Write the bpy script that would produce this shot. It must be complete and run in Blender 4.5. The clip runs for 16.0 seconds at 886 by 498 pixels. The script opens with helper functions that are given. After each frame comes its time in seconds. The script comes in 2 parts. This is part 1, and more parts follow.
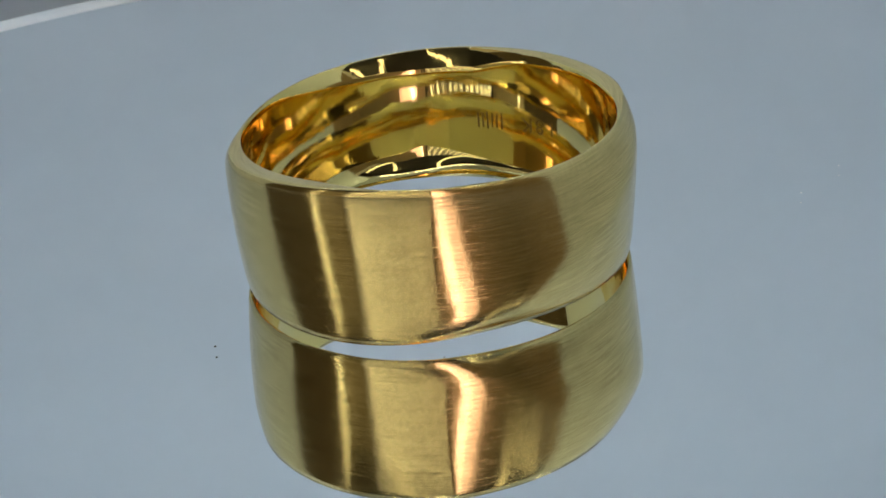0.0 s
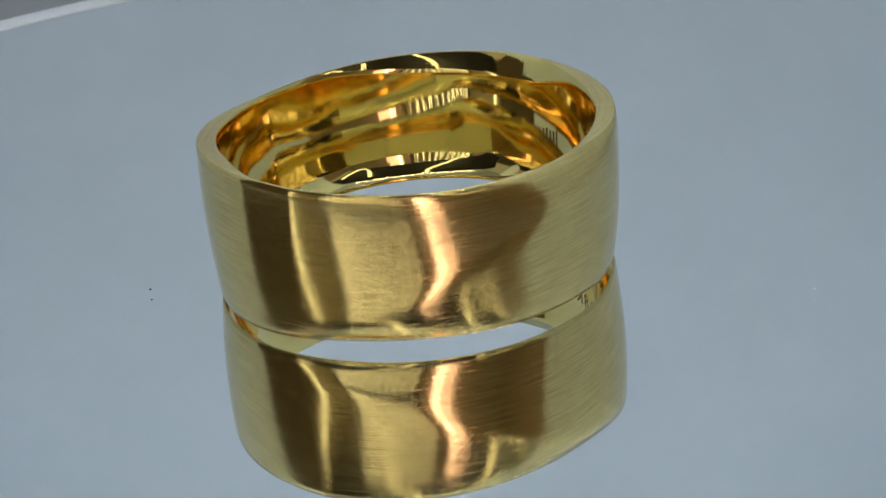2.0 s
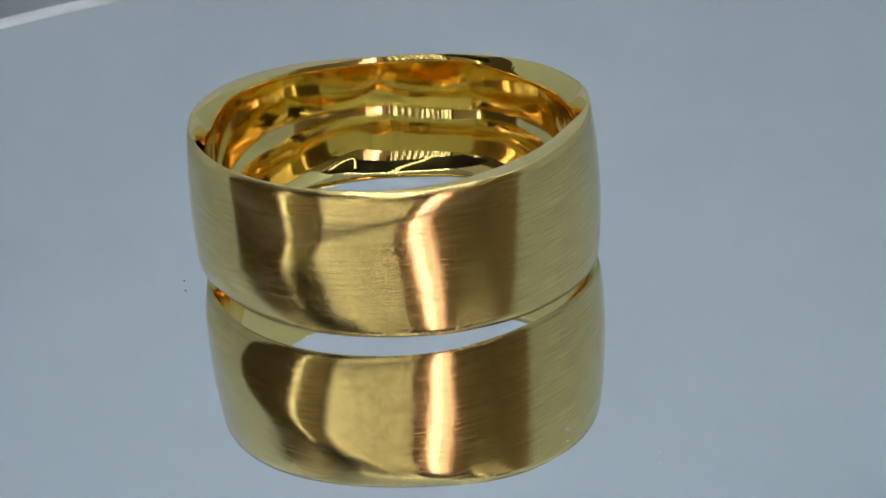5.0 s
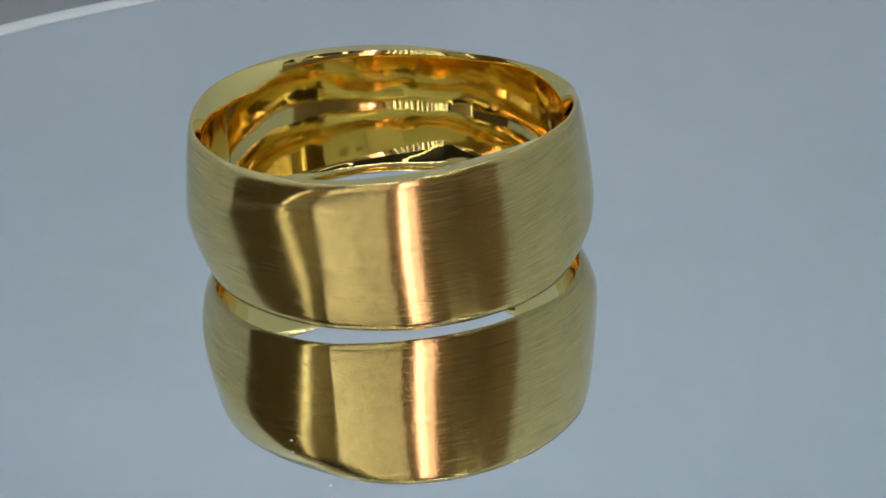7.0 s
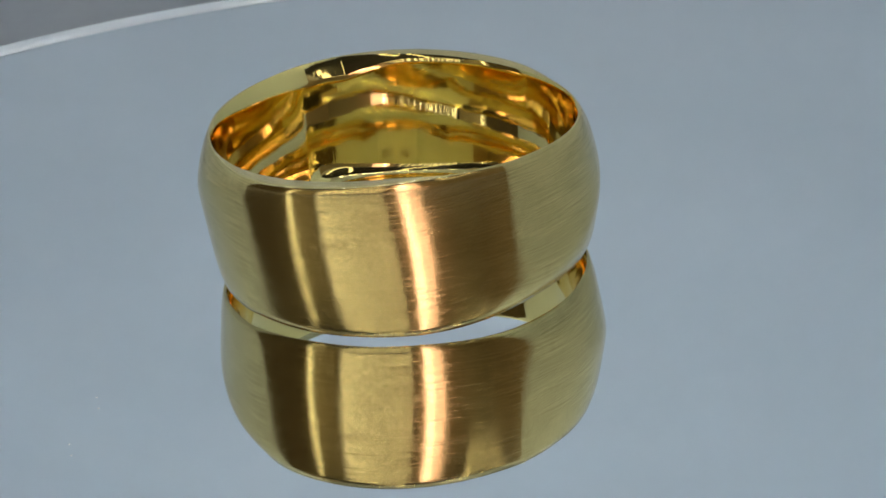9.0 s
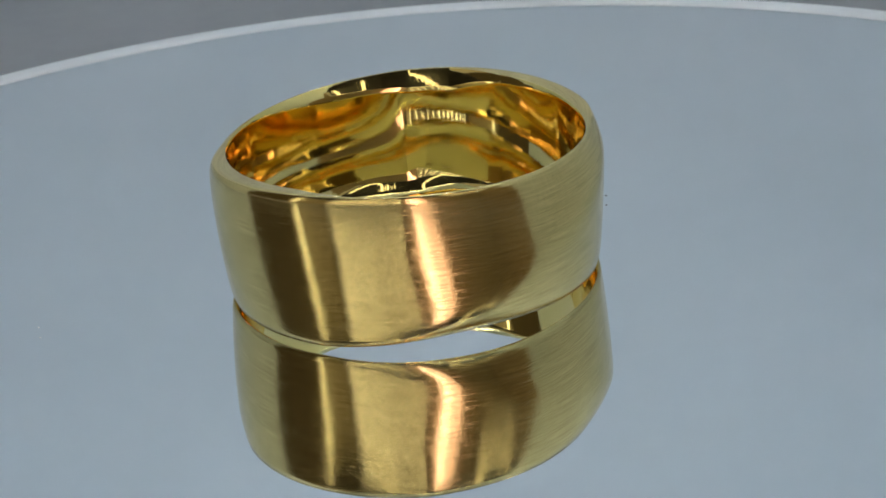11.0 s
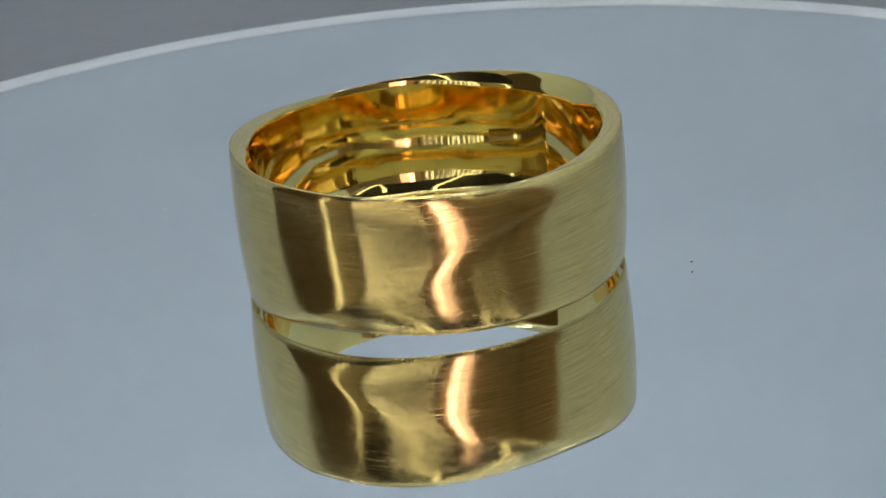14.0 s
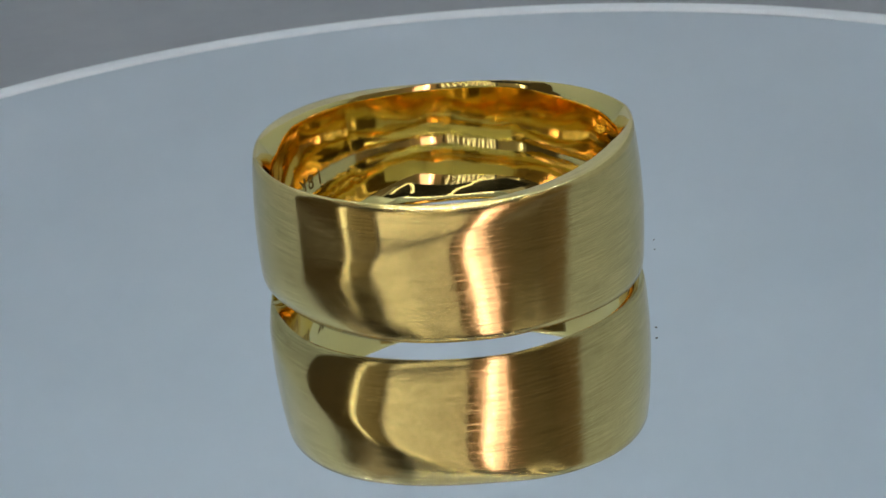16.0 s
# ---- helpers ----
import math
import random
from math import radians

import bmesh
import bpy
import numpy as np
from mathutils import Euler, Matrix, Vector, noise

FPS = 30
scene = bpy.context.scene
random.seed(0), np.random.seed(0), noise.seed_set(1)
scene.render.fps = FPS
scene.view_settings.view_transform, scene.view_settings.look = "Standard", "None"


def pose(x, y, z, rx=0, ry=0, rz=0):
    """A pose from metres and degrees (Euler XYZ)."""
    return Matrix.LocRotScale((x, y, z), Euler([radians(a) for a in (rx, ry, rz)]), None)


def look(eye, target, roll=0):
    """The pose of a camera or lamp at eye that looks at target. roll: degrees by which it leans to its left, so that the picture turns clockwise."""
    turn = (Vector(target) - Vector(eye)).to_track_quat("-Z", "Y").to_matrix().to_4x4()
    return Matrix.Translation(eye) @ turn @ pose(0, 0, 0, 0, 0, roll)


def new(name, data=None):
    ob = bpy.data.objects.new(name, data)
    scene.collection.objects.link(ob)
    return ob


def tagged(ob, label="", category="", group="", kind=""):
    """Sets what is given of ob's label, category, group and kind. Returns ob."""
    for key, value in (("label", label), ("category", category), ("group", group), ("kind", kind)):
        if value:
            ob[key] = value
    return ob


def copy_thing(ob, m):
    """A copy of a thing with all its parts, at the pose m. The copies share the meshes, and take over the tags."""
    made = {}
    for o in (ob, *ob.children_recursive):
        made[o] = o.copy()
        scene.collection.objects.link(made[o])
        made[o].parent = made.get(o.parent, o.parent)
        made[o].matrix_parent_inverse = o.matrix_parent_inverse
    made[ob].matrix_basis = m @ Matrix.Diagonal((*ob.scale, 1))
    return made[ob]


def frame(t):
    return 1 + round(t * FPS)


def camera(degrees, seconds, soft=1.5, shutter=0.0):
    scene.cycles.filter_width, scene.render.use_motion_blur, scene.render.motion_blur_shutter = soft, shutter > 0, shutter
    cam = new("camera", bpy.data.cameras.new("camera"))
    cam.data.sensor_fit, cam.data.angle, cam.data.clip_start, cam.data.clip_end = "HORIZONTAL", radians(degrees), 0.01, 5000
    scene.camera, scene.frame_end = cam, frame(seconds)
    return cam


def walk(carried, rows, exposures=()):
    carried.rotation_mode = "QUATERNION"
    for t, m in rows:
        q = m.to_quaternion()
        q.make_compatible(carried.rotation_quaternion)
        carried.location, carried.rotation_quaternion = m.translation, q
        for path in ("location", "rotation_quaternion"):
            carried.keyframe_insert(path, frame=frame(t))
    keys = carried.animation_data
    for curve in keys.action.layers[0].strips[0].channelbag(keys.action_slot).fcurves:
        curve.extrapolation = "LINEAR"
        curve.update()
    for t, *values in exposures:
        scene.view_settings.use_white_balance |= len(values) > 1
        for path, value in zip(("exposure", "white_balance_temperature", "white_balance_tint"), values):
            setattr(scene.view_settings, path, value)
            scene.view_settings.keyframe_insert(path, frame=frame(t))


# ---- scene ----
# A gold ring on a slowly turning round mirror, inside a small white photo light box that is open at the front.
PATH = [
    (0.0, (-0.00014, -0.08898, 0.04098), (0.00150, -0.00343, 0.00119), -4.477),
    (1.0, (-0.00016, -0.08883, 0.04088), (0.00137, -0.00340, 0.00082), -4.613),
    (2.0, (-0.00018, -0.08868, 0.04078), (0.00146, -0.00315, 0.00094), -4.750),
    (3.0, (-0.00020, -0.08849, 0.04077), (0.00092, -0.00307, 0.00068), -4.576),
    (4.0, (-0.00022, -0.08830, 0.04076), (0.00092, -0.00282, 0.00079), -4.402),
    (6.5, (-0.00038, -0.08939, 0.03992), (0.00030, -0.00354, 0.00078), -4.200),
    (7.2, (-0.00040, -0.08943, 0.03983), (0.00048, -0.00344, 0.00098), -4.111),
    (8.0, (-0.00042, -0.08947, 0.03972), (0.00050, -0.00343, 0.00097), -4.009),
    (8.8, (-0.00058, -0.08971, 0.03984), (0.00005, -0.00345, 0.00160), -4.292),
    (9.5, (-0.00072, -0.08992, 0.03996), (-0.00005, -0.00338, 0.00235), -4.541),
    (12.0, (-0.00075, -0.09070, 0.03950), (0.00029, -0.00362, 0.00320), -4.730),
    (13.0, (-0.00068, -0.09069, 0.03963), (0.00066, -0.00361, 0.00334), -5.100),
    (14.0, (-0.00061, -0.09068, 0.03975), (0.00076, -0.00369, 0.00325), -5.470),
    (15.0, (-0.00046, -0.09114, 0.03978), (0.00068, -0.00407, 0.00345), -5.522),
    (16.0, (-0.00031, -0.09159, 0.03982), (0.00088, -0.00443, 0.00370), -5.574),
]
cam = camera(26.5, 16.0)
cam.data.dof.use_dof, cam.data.dof.focus_distance, cam.data.dof.aperture_fstop = True, 0.092, 240.0
walk(cam, [(t, look(eye, aim, roll)) for t, eye, aim, roll in PATH])

# ---- world and lights ----
world = bpy.data.worlds.new("world")
scene.world = world
world.use_nodes = True
world.node_tree.nodes["Background"].inputs[0].default_value = (0.95, 0.92, 0.84, 1)
world.node_tree.nodes["Background"].inputs[1].default_value = 0.30
scene.view_settings.exposure = 0.0
scene.cycles.glossy_bounces = 10      # light runs many times round the polished inside
LED_POWER = 116.0


# ---- materials ----
class Nodes:
    """A short way to write a node material."""

    def __init__(self, name):
        self.mat = bpy.data.materials.new(name)
        self.mat.use_nodes = True
        self.tree = self.mat.node_tree
        self.bsdf = self.tree.nodes["Principled BSDF"]

    def add(self, kind, **inputs):
        node = self.tree.nodes.new(kind)
        for key, value in inputs.items():
            self.set(node, key.replace("_", " "), value)
        return node

    def set(self, node, key, value):
        sock = node.inputs[key] if not key.isdigit() else node.inputs[int(key)]
        if isinstance(value, bpy.types.NodeSocket):
            self.tree.links.new(value, sock)
        else:
            sock.default_value = value

    def math(self, op, a, b=0.0):
        node = self.tree.nodes.new("ShaderNodeMath")
        node.operation = op
        self.set(node, "0", a)
        self.set(node, "1", b)
        return node.outputs[0]

    def ramp(self, fac, stops):
        node = self.add("ShaderNodeValToRGB", Fac=fac)
        while len(node.color_ramp.elements) < len(stops):
            node.color_ramp.elements.new(0.5)
        for e, (pos, col) in zip(node.color_ramp.elements, stops):
            e.position, e.color = pos, (*col, 1)
        return node.outputs["Color"]

    def noise(self, vector, scale, detail=3.0, rough=0.5):
        return self.add("ShaderNodeTexNoise", Vector=vector, Scale=scale, Detail=detail, Roughness=rough).outputs["Fac"]

    def stretch(self, vector, sx, sy, sz):
        return self.add("ShaderNodeMapping", Vector=vector, Scale=(sx, sy, sz)).outputs[0]


def plain(name, dark, light, rough, scale=40.0, bump=0.0, metal=0.0):
    """A surface whose colour wanders between two tones at two scales."""
    n = Nodes(name)
    co = n.add("ShaderNodeTexCoord").outputs["Object"]
    big, fine = n.noise(co, scale, 3), n.noise(co, scale * 14, 2)
    mix = n.math("ADD", n.math("MULTIPLY", big, 0.7), n.math("MULTIPLY", fine, 0.3))
    n.set(n.bsdf, "Base Color", n.ramp(mix, [(0.3, dark), (0.7, light)]))
    n.set(n.bsdf, "Roughness", rough)
    n.set(n.bsdf, "Metallic", metal)
    if bump:
        n.set(n.bsdf, "Normal", n.add("ShaderNodeBump", Strength=bump, Distance=0.0005, Height=fine).outputs[0])
    return n.mat


def glow(name, color, strength):
    n = Nodes(name)
    n.set(n.bsdf, "Base Color", (0.8, 0.8, 0.8, 1))
    n.set(n.bsdf, "Emission Color", (*color, 1))
    n.set(n.bsdf, "Emission Strength", strength)
    return n.mat


def brushed_gold():
    """Satin gold: scratches that run round the band, so that highlights spread along its height."""
    n = Nodes("brushed_gold")
    uv = n.tree.nodes.new("ShaderNodeUVMap")
    uv.uv_map = "brush"
    tangent = n.tree.nodes.new("ShaderNodeTangent")
    tangent.direction_type, tangent.uv_map = "UV_MAP", "brush"
    lines = n.noise(n.stretch(uv.outputs[0], 0.35, 13, 1), 1.0, 3, 0.6)
    cross = n.noise(n.stretch(uv.outputs[0], 3.2, 0.8, 1), 1.0, 1, 0.5)
    cloud = n.noise(n.stretch(uv.outputs[0], 0.5, 0.8, 1), 1.0, 2)
    glint_ticks = n.noise(n.stretch(uv.outputs[0], 7.0, 0.9, 1), 1.0, 2, 0.6)
    marks = n.add("ShaderNodeSeparateColor", Color=n.ramp(n.noise(n.stretch(uv.outputs[0], 0.2, 13, 1), 1.0, 2), [(0.60, (0, 0, 0)), (0.67, (1, 1, 1))])).outputs[0]
    height = n.math("ADD", n.math("MULTIPLY", lines, 0.17), n.math("MULTIPLY", cross, 0.030))
    height = n.math("ADD", height, n.math("MULTIPLY", n.noise(n.stretch(uv.outputs[0], 8.0, 1.6, 1), 1.0, 1, 0.5), 0.012))
    height = n.math("SUBTRACT", height, n.math("MULTIPLY", marks, 0.07))
    # Sparkle of the scratches and upright glints are put into this colour too.
    n.set(n.bsdf, "Base Color", n.ramp(n.math("ADD", n.math("MULTIPLY", lines, 0.65), n.math("ADD", n.math("MULTIPLY", cloud, 0.12), n.math("MULTIPLY", glint_ticks, 0.23))),
                                       [(0.36, (0.70, 0.53, 0.205)), (0.64, (0.97, 0.75, 0.31))]))
    n.set(n.bsdf, "Metallic", 1.0)
    n.set(n.bsdf, "Roughness", n.math("ADD", n.math("MULTIPLY", cloud, 0.05), 0.100))
    n.set(n.bsdf, "Anisotropic", 1.0)
    n.set(n.bsdf, "Anisotropic Rotation", 0.25)
    n.set(n.bsdf, "Tangent", tangent.outputs[0])
    n.set(n.bsdf, "Normal", n.add("ShaderNodeBump", Strength=1.0, Distance=0.00003, Height=height).outputs[0])
    return n.mat


def polished_gold():
    n = Nodes("polished_gold")
    uv = n.tree.nodes.new("ShaderNodeUVMap")
    uv.uv_map = "brush"
    wear = n.noise(n.stretch(uv.outputs[0], 0.6, 1.4, 1), 1.0, 2)
    fine = n.noise(n.stretch(uv.outputs[0], 1.5, 14, 1), 1.0, 3)
    n.set(n.bsdf, "Base Color", (0.93, 0.73, 0.27, 1))
    n.set(n.bsdf, "Metallic", 1.0)
    n.set(n.bsdf, "Roughness", n.math("ADD", n.math("MULTIPLY", fine, 0.06), 0.022))
    n.set(n.bsdf, "Normal", n.add("ShaderNodeBump", Strength=0.08, Distance=0.00004, Height=n.math("ADD", wear, n.math("MULTIPLY", n.noise(n.stretch(uv.outputs[0], 4, 0.4, 1), 1.0, 2), 0.8))).outputs[0])
    return n.mat


def mirror_glass():
    n = Nodes("mirror")
    co = n.add("ShaderNodeTexCoord").outputs["Object"]
    film = n.noise(co, 60, 4)
    n.set(n.bsdf, "Base Color", n.ramp(film, [(0.3, (0.83, 0.86, 0.88)), (0.7, (0.88, 0.90, 0.92))]))
    n.set(n.bsdf, "Metallic", 1.0)
    n.set(n.bsdf, "Roughness", 0.012)
    return n.mat


M_WALL = plain("box_fabric", (0.65, 0.74, 0.81), (0.70, 0.79, 0.86), 0.85, 12, 0.2)
M_TABLE = plain("grey_board", (0.28, 0.29, 0.31), (0.33, 0.34, 0.36), 0.7, 20, 0.2)
M_DARK_BOARD = plain("dark_brown_board", (0.10, 0.083, 0.048), (0.145, 0.12, 0.075), 0.9, 5)
M_PALE_BOARD = plain("cream_board", (0.66, 0.61, 0.42), (0.76, 0.70, 0.50), 0.6, 6)
M_ROOM = plain("dim_brown_wall", (0.36, 0.31, 0.20), (0.46, 0.40, 0.265), 0.8, 3)
M_MIRROR = mirror_glass()
M_EDGE = plain("ground_glass_edge", (0.78, 0.82, 0.86), (0.92, 0.94, 0.96), 0.35, 120, 0.3)
M_BRUSHED, M_POLISHED = brushed_gold(), polished_gold()
# The marks aren't carved; the dark look of cuts is put into this colour.
M_ENGRAVED = plain("engraved_dark_tint", (0.20, 0.12, 0.03), (0.28, 0.18, 0.05), 0.6, 900, 0, 1.0)
M_LINT = plain("white_lint", (0.85, 0.85, 0.85), (0.95, 0.95, 0.95), 0.8, 900)
M_DUST = plain("dark_dust", (0.02, 0.02, 0.02), (0.04, 0.035, 0.03), 0.9, 900)
M_LED = glow("led", (0.96, 0.985, 0.97), LED_POWER)
M_BAR = glow("panel_strip", (1.0, 0.99, 0.88), 2.6)
M_STRIP = plain("led_tape", (0.7, 0.68, 0.6), (0.8, 0.78, 0.7), 0.5, 60)
M_WARM = glow("warm_tube", (1.0, 0.76, 0.82), 15.0)
M_HALO = glow("warm_halo", (1.0, 0.64, 0.66), 1.6)
M_GLOW_CABLE = glow("cable_glow", (1.0, 0.95, 0.72), 2.2)
M_THIN = glow("slim_line_glow", (0.95, 0.95, 0.8), 5.0)
M_CASE = plain("black_plastic", (0.02, 0.02, 0.02), (0.035, 0.035, 0.035), 0.4, 40)


# ---- mesh helpers ----
def part(name, bm, material, parent=None, label="", soft=False):
    me = bpy.data.meshes.new(name)
    bm.normal_update()
    bm.to_mesh(me)
    bm.free()
    me.materials.append(material)
    ob = new(name, me)
    ob.parent = parent
    for poly in me.polygons:
        poly.use_smooth = soft
    return tagged(ob, label)


def box(x0, x1, y0, y1, z0, z1, bevel=0.0):
    bm = bmesh.new()
    bmesh.ops.create_cube(bm, size=1)
    for v in bm.verts:
        v.co = Vector(((x0 + x1) / 2 + v.co.x * (x1 - x0), (y0 + y1) / 2 + v.co.y * (y1 - y0), (z0 + z1) / 2 + v.co.z * (z1 - z0)))
    if bevel:
        bmesh.ops.bevel(bm, geom=bm.edges[:], offset=bevel, segments=2, affect="EDGES", profile=0.5)
    return bm


def lathe(profile, n=256, cap=False):
    """Turns a profile of (radius, height) round the z axis; cap closes it at its first ring."""
    bm = bmesh.new()
    rings = [[bm.verts.new((r * math.cos(2 * math.pi * i / n), r * math.sin(2 * math.pi * i / n), z)) for i in range(n)] for r, z in profile]
    for a, b in zip(rings, rings[1:]):
        for i in range(n):
            bm.faces.new((a[i], b[i], b[(i + 1) % n], a[(i + 1) % n]))
    if cap:
        bm.faces.new(rings[0])
    return bm


def structure(name, bm, material, label, category):
    return tagged(part(name, bm, material), label, category, kind="structure")


# ---- light box and the dim room in front of it ----
BOX_W, BOX_E, BOX_N, BOX_TOP, FLOOR = -0.125, 0.130, 0.26, 0.25, -0.020
structure("floor", box(-1.0, 1.0, -1.0, 0.30, FLOOR - 0.01, FLOOR), M_TABLE, "plain grey board under the turntable", "floor")
structure("wall_back", box(BOX_W - 0.004, BOX_E + 0.004, BOX_N, BOX_N + 0.004, FLOOR, BOX_TOP), M_WALL, "pale blue-grey back wall of a light box", "wall")
structure("wall_west", box(BOX_W - 0.004, BOX_W, 0.010, BOX_N, FLOOR, BOX_TOP), M_WALL, "pale blue-grey side wall of a light box", "wall")
structure("wall_east", box(BOX_E, BOX_E + 0.004, -0.060, BOX_N, FLOOR, BOX_TOP), M_WALL, "pale blue-grey side wall of a light box", "wall")
structure("ceiling", box(BOX_W - 0.004, BOX_E + 0.004, -0.075, BOX_N + 0.004, BOX_TOP, BOX_TOP + 0.004), M_WALL, "pale blue-grey top of a light box", "ceiling")
# Unseen black sheet, added so that the polished inside mirrors a dark zone.
structure("dark_sheet", box(-0.30, 0.205, -0.230, -0.0755, BOX_TOP, BOX_TOP + 0.004), M_CASE, "added black sheet that darkens the reflections inside the ring", "flap")
structure("room_wall_south", box(-1.0, 1.0, -1.02, -1.0, FLOOR, 1.1), M_ROOM, "dim brown wall of the room", "wall")
structure("room_wall_west", box(-1.02, -1.0, -1.0, 0.30, FLOOR, 1.1), M_ROOM, "dim brown wall of the room", "wall")
structure("room_wall_east", box(1.0, 1.02, -1.0, 0.30, FLOOR, 1.1), M_ROOM, "dim brown wall of the room", "wall")


def led_strip(m, length, count):
    strip = tagged(new("led_strip"), "white tape with a row of bright lit diodes", "light strip", "diode strips of the light box")
    part("tape", box(-length / 2, length / 2, -0.004, 0.004, -0.0008, 0), M_STRIP, strip)
    for k in range(count):
        x = (k + 0.5) / count * length - length / 2
        part("diode", box(x - 0.0016, x + 0.0016, -0.0016, 0.0016, -0.0018, -0.0009), M_LED, strip)
    strip.matrix_world = m
    return strip


first = led_strip(pose(0, -0.069, BOX_TOP - 0.0002), 0.22, 26)
copy_thing(first, pose(0, 0.10, BOX_TOP - 0.0002))

# a low panel of upright glowing strips, in front of the box and behind the camera
panel = tagged(new("strip_lamp"), "standing lamp of upright glowing white strips in a black frame", "lamp")
PANEL_Y, PANEL_W, PANEL_E, PANEL_TOP = -0.30, -0.285, -0.012, 0.325
for z0, z1 in ((FLOOR, 0.03), (PANEL_TOP, PANEL_TOP + 0.012)):
    part("rail", box(PANEL_W - 0.012, PANEL_E + 0.012, PANEL_Y - 0.012, PANEL_Y, z0, z1, 0.001), M_CASE, panel)
for x in (PANEL_W - 0.008, PANEL_E + 0.008):
    part("post", box(x - 0.004, x + 0.004, PANEL_Y - 0.011, PANEL_Y - 0.001, 0.03, PANEL_TOP, 0.001), M_CASE, panel)
STRIPS = 12
for k in range(STRIPS):
    x = PANEL_W + (PANEL_E - PANEL_W) * (k + 0.5) / STRIPS
    w = random.uniform(0.0011, 0.0018)
    part("glow_strip", box(x - w, x + w, PANEL_Y - 0.008, PANEL_Y - 0.003, 0.03, PANEL_TOP, 0.001), M_BAR, panel)

# Cables get a glow of their own, so they mirror as bright lines.
def glow_cable(points, label):
    curve = bpy.data.curves.new("glow_cable", "CURVE")
    curve.dimensions, curve.bevel_depth, curve.bevel_resolution = "3D", 0.0040, 3
    line = curve.splines.new("BEZIER")
    line.bezier_points.add(len(points) - 1)
    for point, co in zip(line.bezier_points, points):
        point.co = co
        point.handle_left_type = point.handle_right_type = "AUTO"
    curve.materials.append(M_GLOW_CABLE)
    return tagged(new("glow_cable", curve), label, "light rope", "light ropes under the flap")


glow_cable([(-0.020, -0.078, BOX_TOP - 0.006), (-0.030, -0.12, 0.232), (-0.09, -0.18, 0.226), (-0.17, -0.25, 0.236), (PANEL_W + 0.03, -0.303, PANEL_TOP + 0.016)],
           "cream cable hanging from the box to the strip lamp, given a glow")
glow_cable([(0.095, -0.12, BOX_TOP - 0.003), (0.110, -0.165, 0.228), (0.142, -0.195, 0.218), (0.172, -0.165, 0.228), (0.185, -0.12, BOX_TOP - 0.003)],
           "cream cable in a loose hanging loop, given a glow")

# ---- turntable mirror ----
DISC, SILVER = 0.0521, -0.00025
turntable = tagged(new("round_mirror"), "round mirror turntable with a bright ground glass edge", "mirror")
part("mirror_face", lathe([(DISC, SILVER), (DISC, -0.0022)], cap=True), M_MIRROR, turntable)
part("edge", lathe([(DISC, SILVER + 0.00002), (DISC + 0.0004, SILVER + 0.0001), (DISC + 0.0024, SILVER), (DISC + 0.0027, -0.0008), (DISC + 0.0027, -0.0022)]), M_EDGE, turntable, "bright ground glass edge", True)
part("drum", lathe([(DISC - 0.002, -0.0023), (DISC - 0.002, FLOOR)], cap=True), M_CASE, turntable, "black turntable drum")


def speck(radius, degrees, size, material=None, label="tiny black dust speck on the mirror"):
    bm = bmesh.new()
    bmesh.ops.create_icosphere(bm, subdivisions=1, radius=size)
    for v in bm.verts:
        v.co = Vector((v.co.x * random.uniform(0.7, 1.4), v.co.y * random.uniform(0.7, 1.4), v.co.z * 0.7 + size * 0.7))
    ob = tagged(part("dust_speck", bm, material or M_DUST), label, "dust", "dust on the mirror")
    return ob, radius, degrees


# ---- ring ----
SPIN = 16.4                       # degrees a second, clockwise from above
ORBIT, ORBIT_AT = 0.00216, -52.76  # the ring's place on the turntable
MARK_AT = 48.0                    # where the maker's marks stand
INNER = 9.27                      # inner radius; the ring's shape is worked out in millimetres
WAIST = 0.28                      # how far the lining swells inwards


def ease(x):
    x = min(1.0, max(0.0, x))
    return x * x * (3 - 2 * x)


# the ring is not quite even all round: small waves of one to four turns, as (mean, cos, sin, cos, sin, ...)
TOP_WAVE = (7.704, 0.044, -0.035, -0.198, 0.090, 0.023, 0.011, -0.016, -0.022)
LOW_WAVE = (0.197, -0.028, -0.002, -0.040, -0.148, 0.025, -0.042, 0.042, 0.038)
RADIUS_WAVES = (   # of the outer radius: at mid-height, towards the upper edge, and at both edges against the middle
    (-0.162, -0.008, 0.054, -0.019, 0.033, 0.035, -0.012, -0.033, 0.031),
    (0.026, 0.008, -0.014, -0.091, 0.040, -0.006, 0.004, -0.016, 0.059),
    (-0.056, -0.001, -0.007, 0.036, 0.007, 0.001, -0.001, -0.052, -0.014),
)


def wave(row, a):
    t = radians(a)
    return row[0] + sum(row[2 * k - 1] * math.cos(k * t) + row[2 * k] * math.sin(k * t) for k in range(1, 5))


def top_edge(a):
    return wave(TOP_WAVE, a)


def crown(a):
    return 7.78 + 0.30 * math.cos(2 * radians(a - 40))


def low_edge(a):
    return max(0.0, wave(LOW_WAVE, a))


def foot_line(a):
    return 0.26 - 0.26 * math.cos(2 * radians(a - 18))


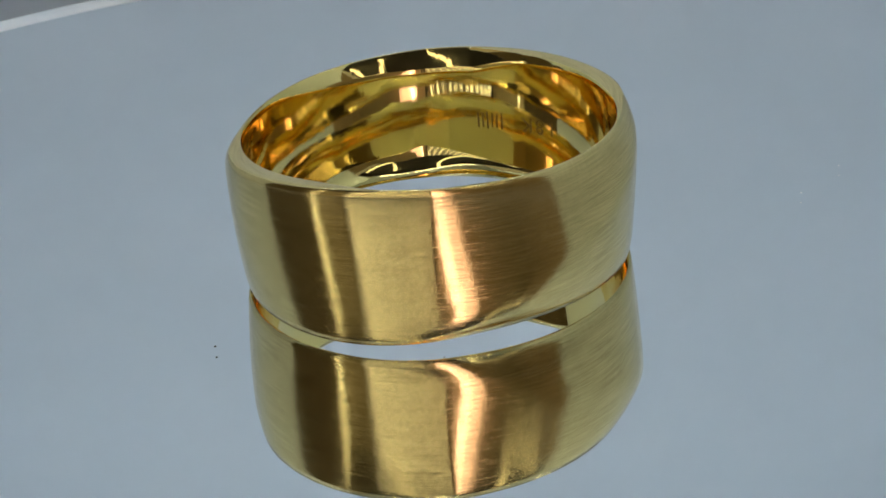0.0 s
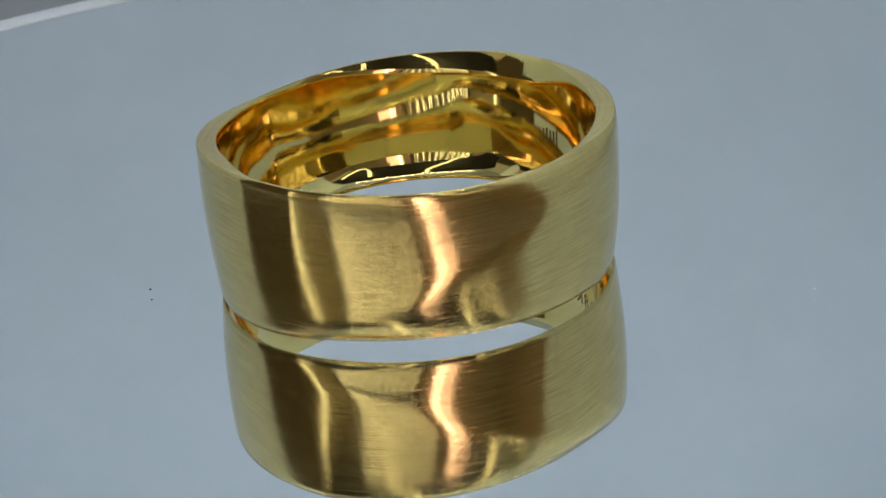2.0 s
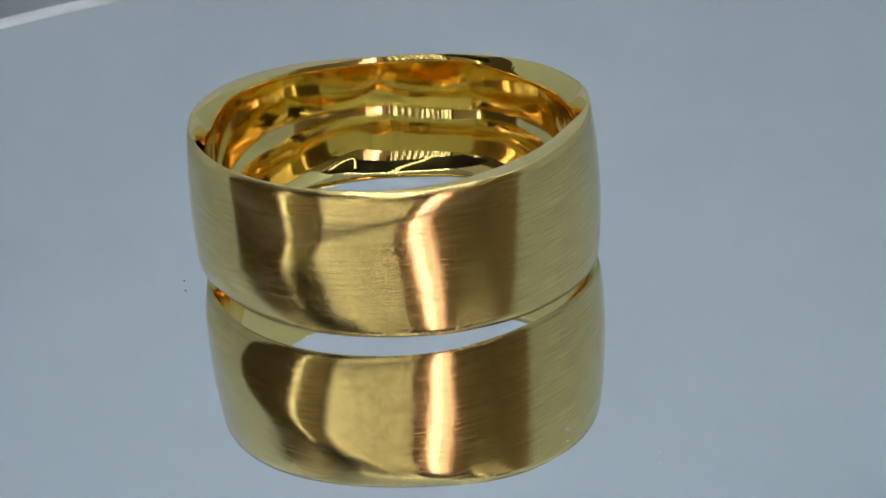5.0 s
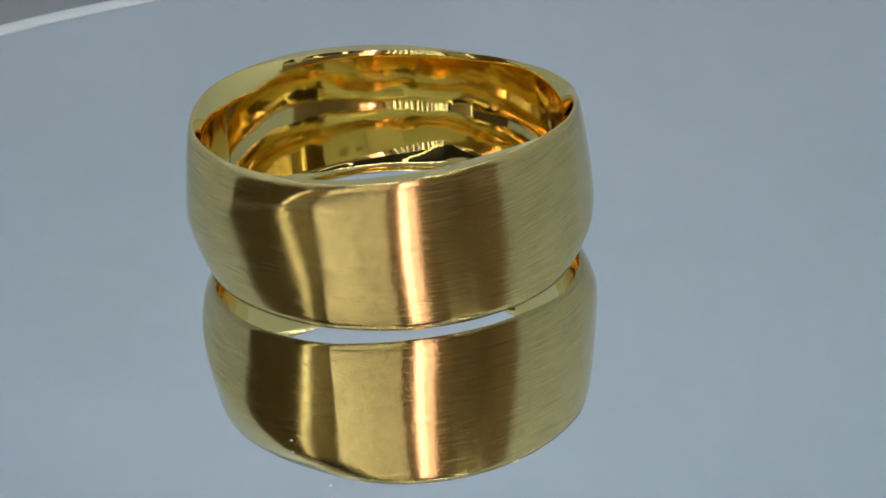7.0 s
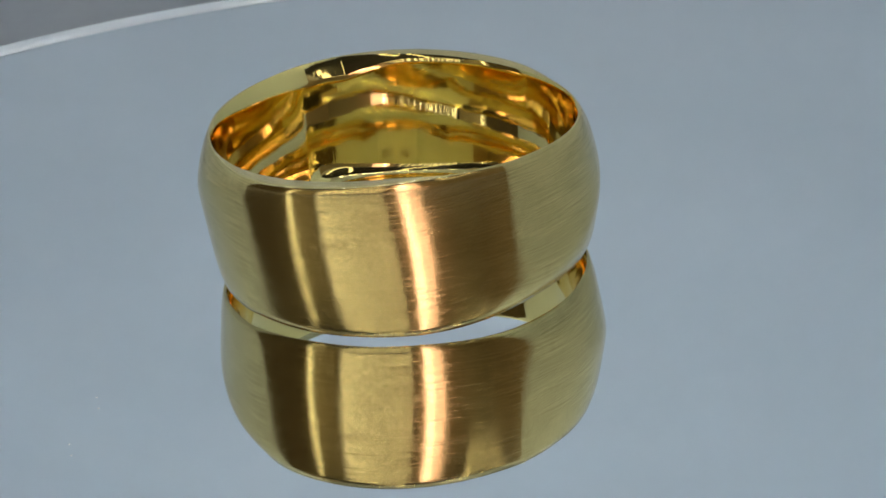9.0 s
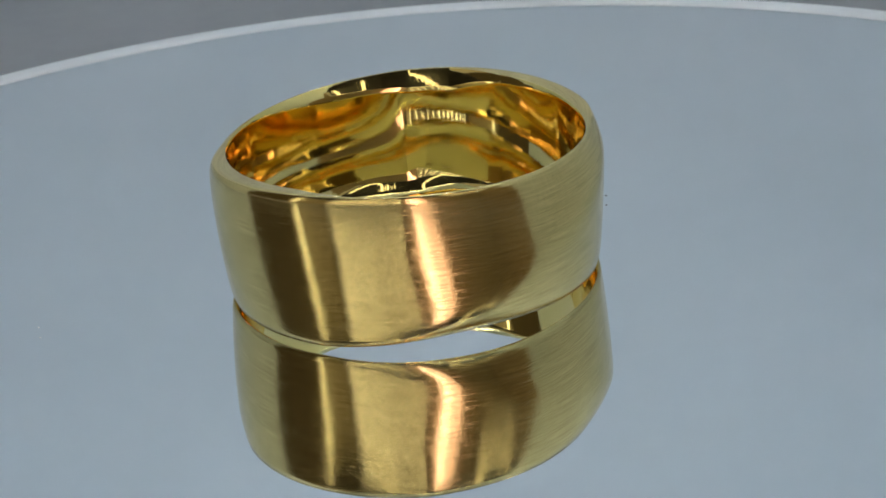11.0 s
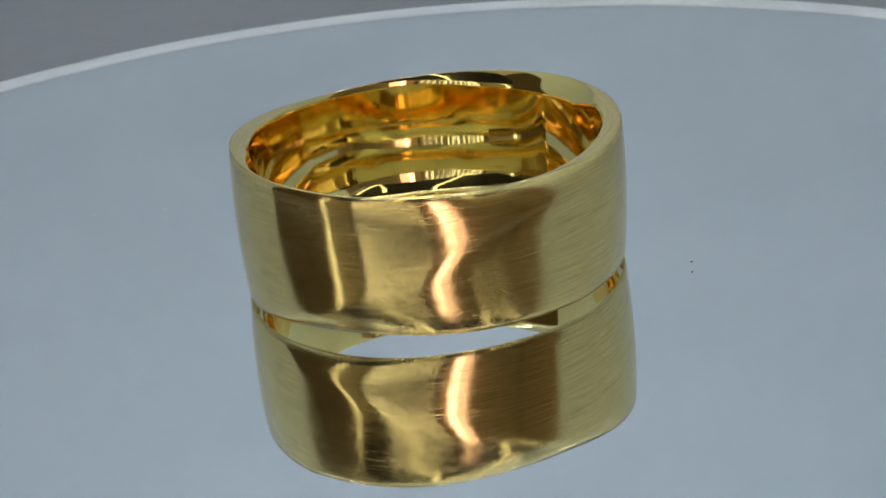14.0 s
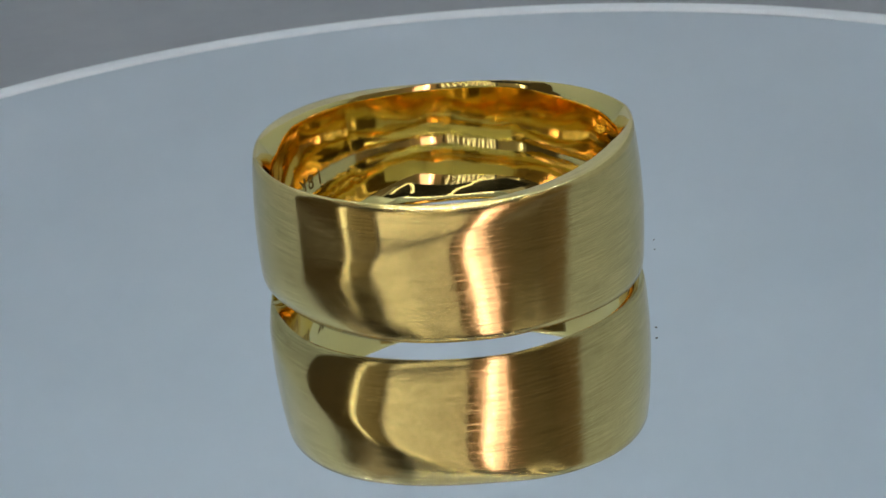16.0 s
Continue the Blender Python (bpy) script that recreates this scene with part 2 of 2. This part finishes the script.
def outer_radius(a, s):
    """The radius at a height of s (0 at the lower edge, 1 at the upper). The band's outside: a soft ridge that climbs from the lower to the upper edge twice round the ring, and a shallow dome between."""
    q = 2 * s - 1
    uneven = wave(RADIUS_WAVES[0], a) + wave(RADIUS_WAVES[1], a) * q + wave(RADIUS_WAVES[2], a) * (q * q - 1 / 3)
    z = foot_line(a) + (crown(a) - foot_line(a)) * s
    a %= 180
    u = (a - 88) / 98 if a >= 60 else (a + 180 - 88) / 98
    zr = 0.8 + 6.4 * u
    d = z - zr
    soft = math.sqrt(d * d + 0.35) - 0.59
    up, down = 0.065 + 0.28 * min(1, max(0, u)), 0.065 + 0.28 * (1 - min(1, max(0, u)))
    ridge = 10.52 - soft * (up if d > 0 else down)
    w = min(1, max(0, u))
    ridge -= 0.36 * w * max(0.0, (z - crown(a) + 1.4) / 1.4) ** 2 + 0.36 * (1 - w) * max(0.0, (foot_line(a) + 1.4 - z) / 1.4) ** 2
    b = a if a < 130 else a - 180
    tilt = 0.04 * math.cos(radians((b - 6) / 82 * 180)) if 6 <= b <= 88 else 0.04 * (1 if b < 47 else -1)
    dome = 10.42 - 0.011 * (z - 4) ** 2 + tilt * (z - 4)
    flat = ease((b + 6) / 30) * (1 - ease((b - 70) / 30))
    return ridge * (1 - flat) + dome * flat + uneven


def bevel_depth(a):
    return 0.18 + 0.80 * (1 - ease((abs((a - 92 + 90) % 180 - 90) - 18) / 48))


def foot_depth(a):
    """How high the soft flare at the lower edge of the lining reaches."""
    return 2.6 + 1.2 * math.cos(2 * radians(a - 138))


def land(a):
    """The width of the flat brushed rim, which runs out on two sides."""
    return max(0.06, 0.17 + 1.00 * math.cos(2 * radians(a - 26)))


def section(a):
    """One cut through the ring: outside from the lower edge up and over the rim, then the polished way back down inside."""
    zt, zb = top_edge(a), low_edge(a)
    m = 40
    out = [(outer_radius(a, j / m), zb + (zt - zb) * j / m) for j in range(m + 1)]
    c = 0.10
    out[0] = (out[0][0] - c, zb)
    out[1] = (outer_radius(a, 0.005) - 0.02, zb + c * 0.35)
    top = out[-1][0]
    out[-1] = (top - c, zt)
    out[-2] = (outer_radius(a, 0.995) - 0.02, zt - c * 0.35)
    width = min(land(a), top - c - INNER - 0.06)
    for k in range(1, 5):
        out.append((top - c - width * k / 4, zt - 0.03 * (k / 4) ** 2))
    r0, z0, r1 = out[-1][0], out[-1][1], out[0][0]
    waist = min(INNER - WAIST, r1 - 0.62)
    up, down = bevel_depth(a), min(foot_depth(a), 3.3 * (r1 - waist))
    rb = INNER - 0.22 * (up - 0.18) / 0.80          # where the bevel of the rim meets the lining
    up = min(up, max(0.12, 1.4 * (r0 - rb)))
    zi, zj = z0 - up, zb + down
    ins = [out[-1]]
    for k in range(1, 8):
        s = k / 8
        ins.append((r0 + (rb - r0) * s, z0 - up * s ** 1.1))
    for k in range(21):
        s = k / 20
        ins.append((rb + (waist - rb) * math.sin(math.pi * s / 2), zi + (zj - zi) * s))
    for k in range(1, 25):                       # the foot flares out in one soft curve
        s = k / 24
        ins.append((waist + (r1 - waist) * (0.86 * s ** 1.9 + 0.14 * s ** 7), zj + (zb - zj) * s))
    return out, ins


def ring_part(name, which, material, parent, n=540):
    bm = bmesh.new()
    uv = bm.loops.layers.uv.new("brush")
    cols = []
    for i in range(n):
        a = 360 * i / n
        pts = section(a)[which]
        length, row = 0.0, []
        for k, (r, z) in enumerate(pts):
            if k:
                length += math.hypot(r - pts[k - 1][0], z - pts[k - 1][1])
            row.append((bm.verts.new((r * math.cos(radians(a)) / 1000, r * math.sin(radians(a)) / 1000, z / 1000)), length))
        cols.append(row)
    for i in range(n):
        p, q = cols[i], cols[(i + 1) % n]
        for j in range(len(p) - 1):
            f = bm.faces.new((p[j][0], q[j][0], q[j + 1][0], p[j + 1][0]))
            u0, u1 = 66 * i / n, 66 * (i + 1) / n
            for loop, c in zip(f.loops, ((u0, p[j][1]), (u1, q[j][1]), (u1, q[j + 1][1]), (u0, p[j + 1][1]))):
                loop[uv].uv = c
    return part(name, bm, material, parent, "", True)


ring = tagged(new("ring"), "wide yellow gold ring, brushed outside with a twisting ridge, polished inside", "ring")
ring_part("brushed_band", 0, M_BRUSHED, ring)
ring_part("polished_lining", 1, M_POLISHED, ring)


def lining_radius(a, z):
    """The radius of the lining at a height, between the points of its cut."""
    pts = section(a)[1]
    for (ra, za), (rb, zb) in zip(pts, pts[1:]):
        if zb <= z <= za:
            return ra + (rb - ra) * (za - z) / max(1e-6, za - zb)
    return INNER


def bent(flat, at, height, parent, name):
    """Lays flat shapes, drawn in millimetres, upside down on the inside of the ring."""
    for v in flat.verts:
        a = radians(at) - v.co.x / INNER * -1
        z = height - v.co.y
        r = lining_radius(math.degrees(a), z) - 0.012
        v.co = Vector((r * math.cos(a) / 1000, r * math.sin(a) / 1000, z / 1000))
    return part(name, flat, M_ENGRAVED, parent, "engraved mark, darkened by its colour")


def engraved_word(word, size):
    curve = bpy.data.curves.new("word", "FONT")
    curve.body, curve.size, curve.align_x, curve.align_y = word, size, "CENTER", "CENTER"
    temp = new("word", curve)
    mesh = bpy.data.meshes.new_from_object(temp.evaluated_get(bpy.context.evaluated_depsgraph_get()))
    bpy.data.objects.remove(temp)
    bm = bmesh.new()
    bm.from_mesh(mesh)
    return bm


def engraved_bar(height):
    bm = bmesh.new()
    bm.faces.new([bm.verts.new((x, y, 0)) for x, y in ((-0.05, -height), (0.05, -height), (0.05, height), (-0.05, height))])
    return bm


for k, sign in enumerate("18K"):
    bent(engraved_word(sign, 1.2), MARK_AT + 5.2 * (k - 1), 4.0, ring, "engraved_letter")
for k in range(6):
    bent(engraved_bar(0.42 if k % 3 else 0.5), MARK_AT + 15 + 1.7 * k, 4.0, ring, "engraved_stroke")

# ---- the dim room in front of the box, with added boards and glows ----
# Unseen pale board, added for the lighter olive zone mirrored on the band.
structure("pale_board_1", box(-0.999, -0.98, -0.98, -0.47, FLOOR, 1.04, 0.003), M_PALE_BOARD, "added cream board that lightens a zone of the band's reflection", "door")
# Unseen dark board, added to darken the left zone of the band's reflection.
structure("dark_board", box(-0.999, -0.985, -0.45, 0.29, FLOOR, 1.05, 0.004), M_DARK_BOARD, "added dark board that makes a dark stripe in the band's reflection", "curtain")
tube = tagged(new("tube_lamp"), "tall warm tube lamp with an added salmon halo sheet", "lamp")
part("tube", box(0.104, 0.110, -0.80, -0.794, FLOOR + 0.02, 0.86, 0.003), M_WARM, tube)
# Added glowing sheet, which gives the tube's highlight its salmon halo.
part("halo_sheet", box(0.075, 0.235, -0.83, -0.82, FLOOR + 0.02, 0.88, 0.004), M_HALO, tube)
part("foot", box(0.05, 0.19, -0.86, -0.74, FLOOR, FLOOR + 0.02, 0.004), M_CASE, tube)
# Glowing upright added for one thin reflected line; its real source is unknown.
slim = tagged(new("slim_glow"), "added slim glowing upright for a thin bright line on the band", "lamp")
part("tube", box(-0.801, -0.789, -0.429, -0.417, FLOOR + 0.015, 0.95, 0.004), M_THIN, slim)
part("foot", box(-0.83, -0.76, -0.46, -0.39, FLOOR, FLOOR + 0.015, 0.004), M_CASE, slim)

dust = [speck(0.0137, -135.2, 0.00006), speck(0.01275, -85.5, 0.00005),
        speck(0.0210, 6.1, 0.00005, M_LINT, "tiny white lint speck on the mirror"), speck(0.0243, 12.9, 0.00005, M_LINT, "tiny white lint speck on the mirror")]


def motions():
    steps = [0.5 * k for k in range(33)]
    walk(turntable, [(t, pose(0, 0, 0, 0, 0, -SPIN * t)) for t in steps])

    def carried_round(radius, at):
        rows = []
        for t in steps:
            a = radians(at - SPIN * t)
            rows.append((t, pose(radius * math.cos(a), radius * math.sin(a), 0, 0, 0, -SPIN * t)))
        return rows

    walk(ring, carried_round(ORBIT, ORBIT_AT))
    for ob, radius, degrees in dust:
        walk(ob, carried_round(radius, degrees))


motions()
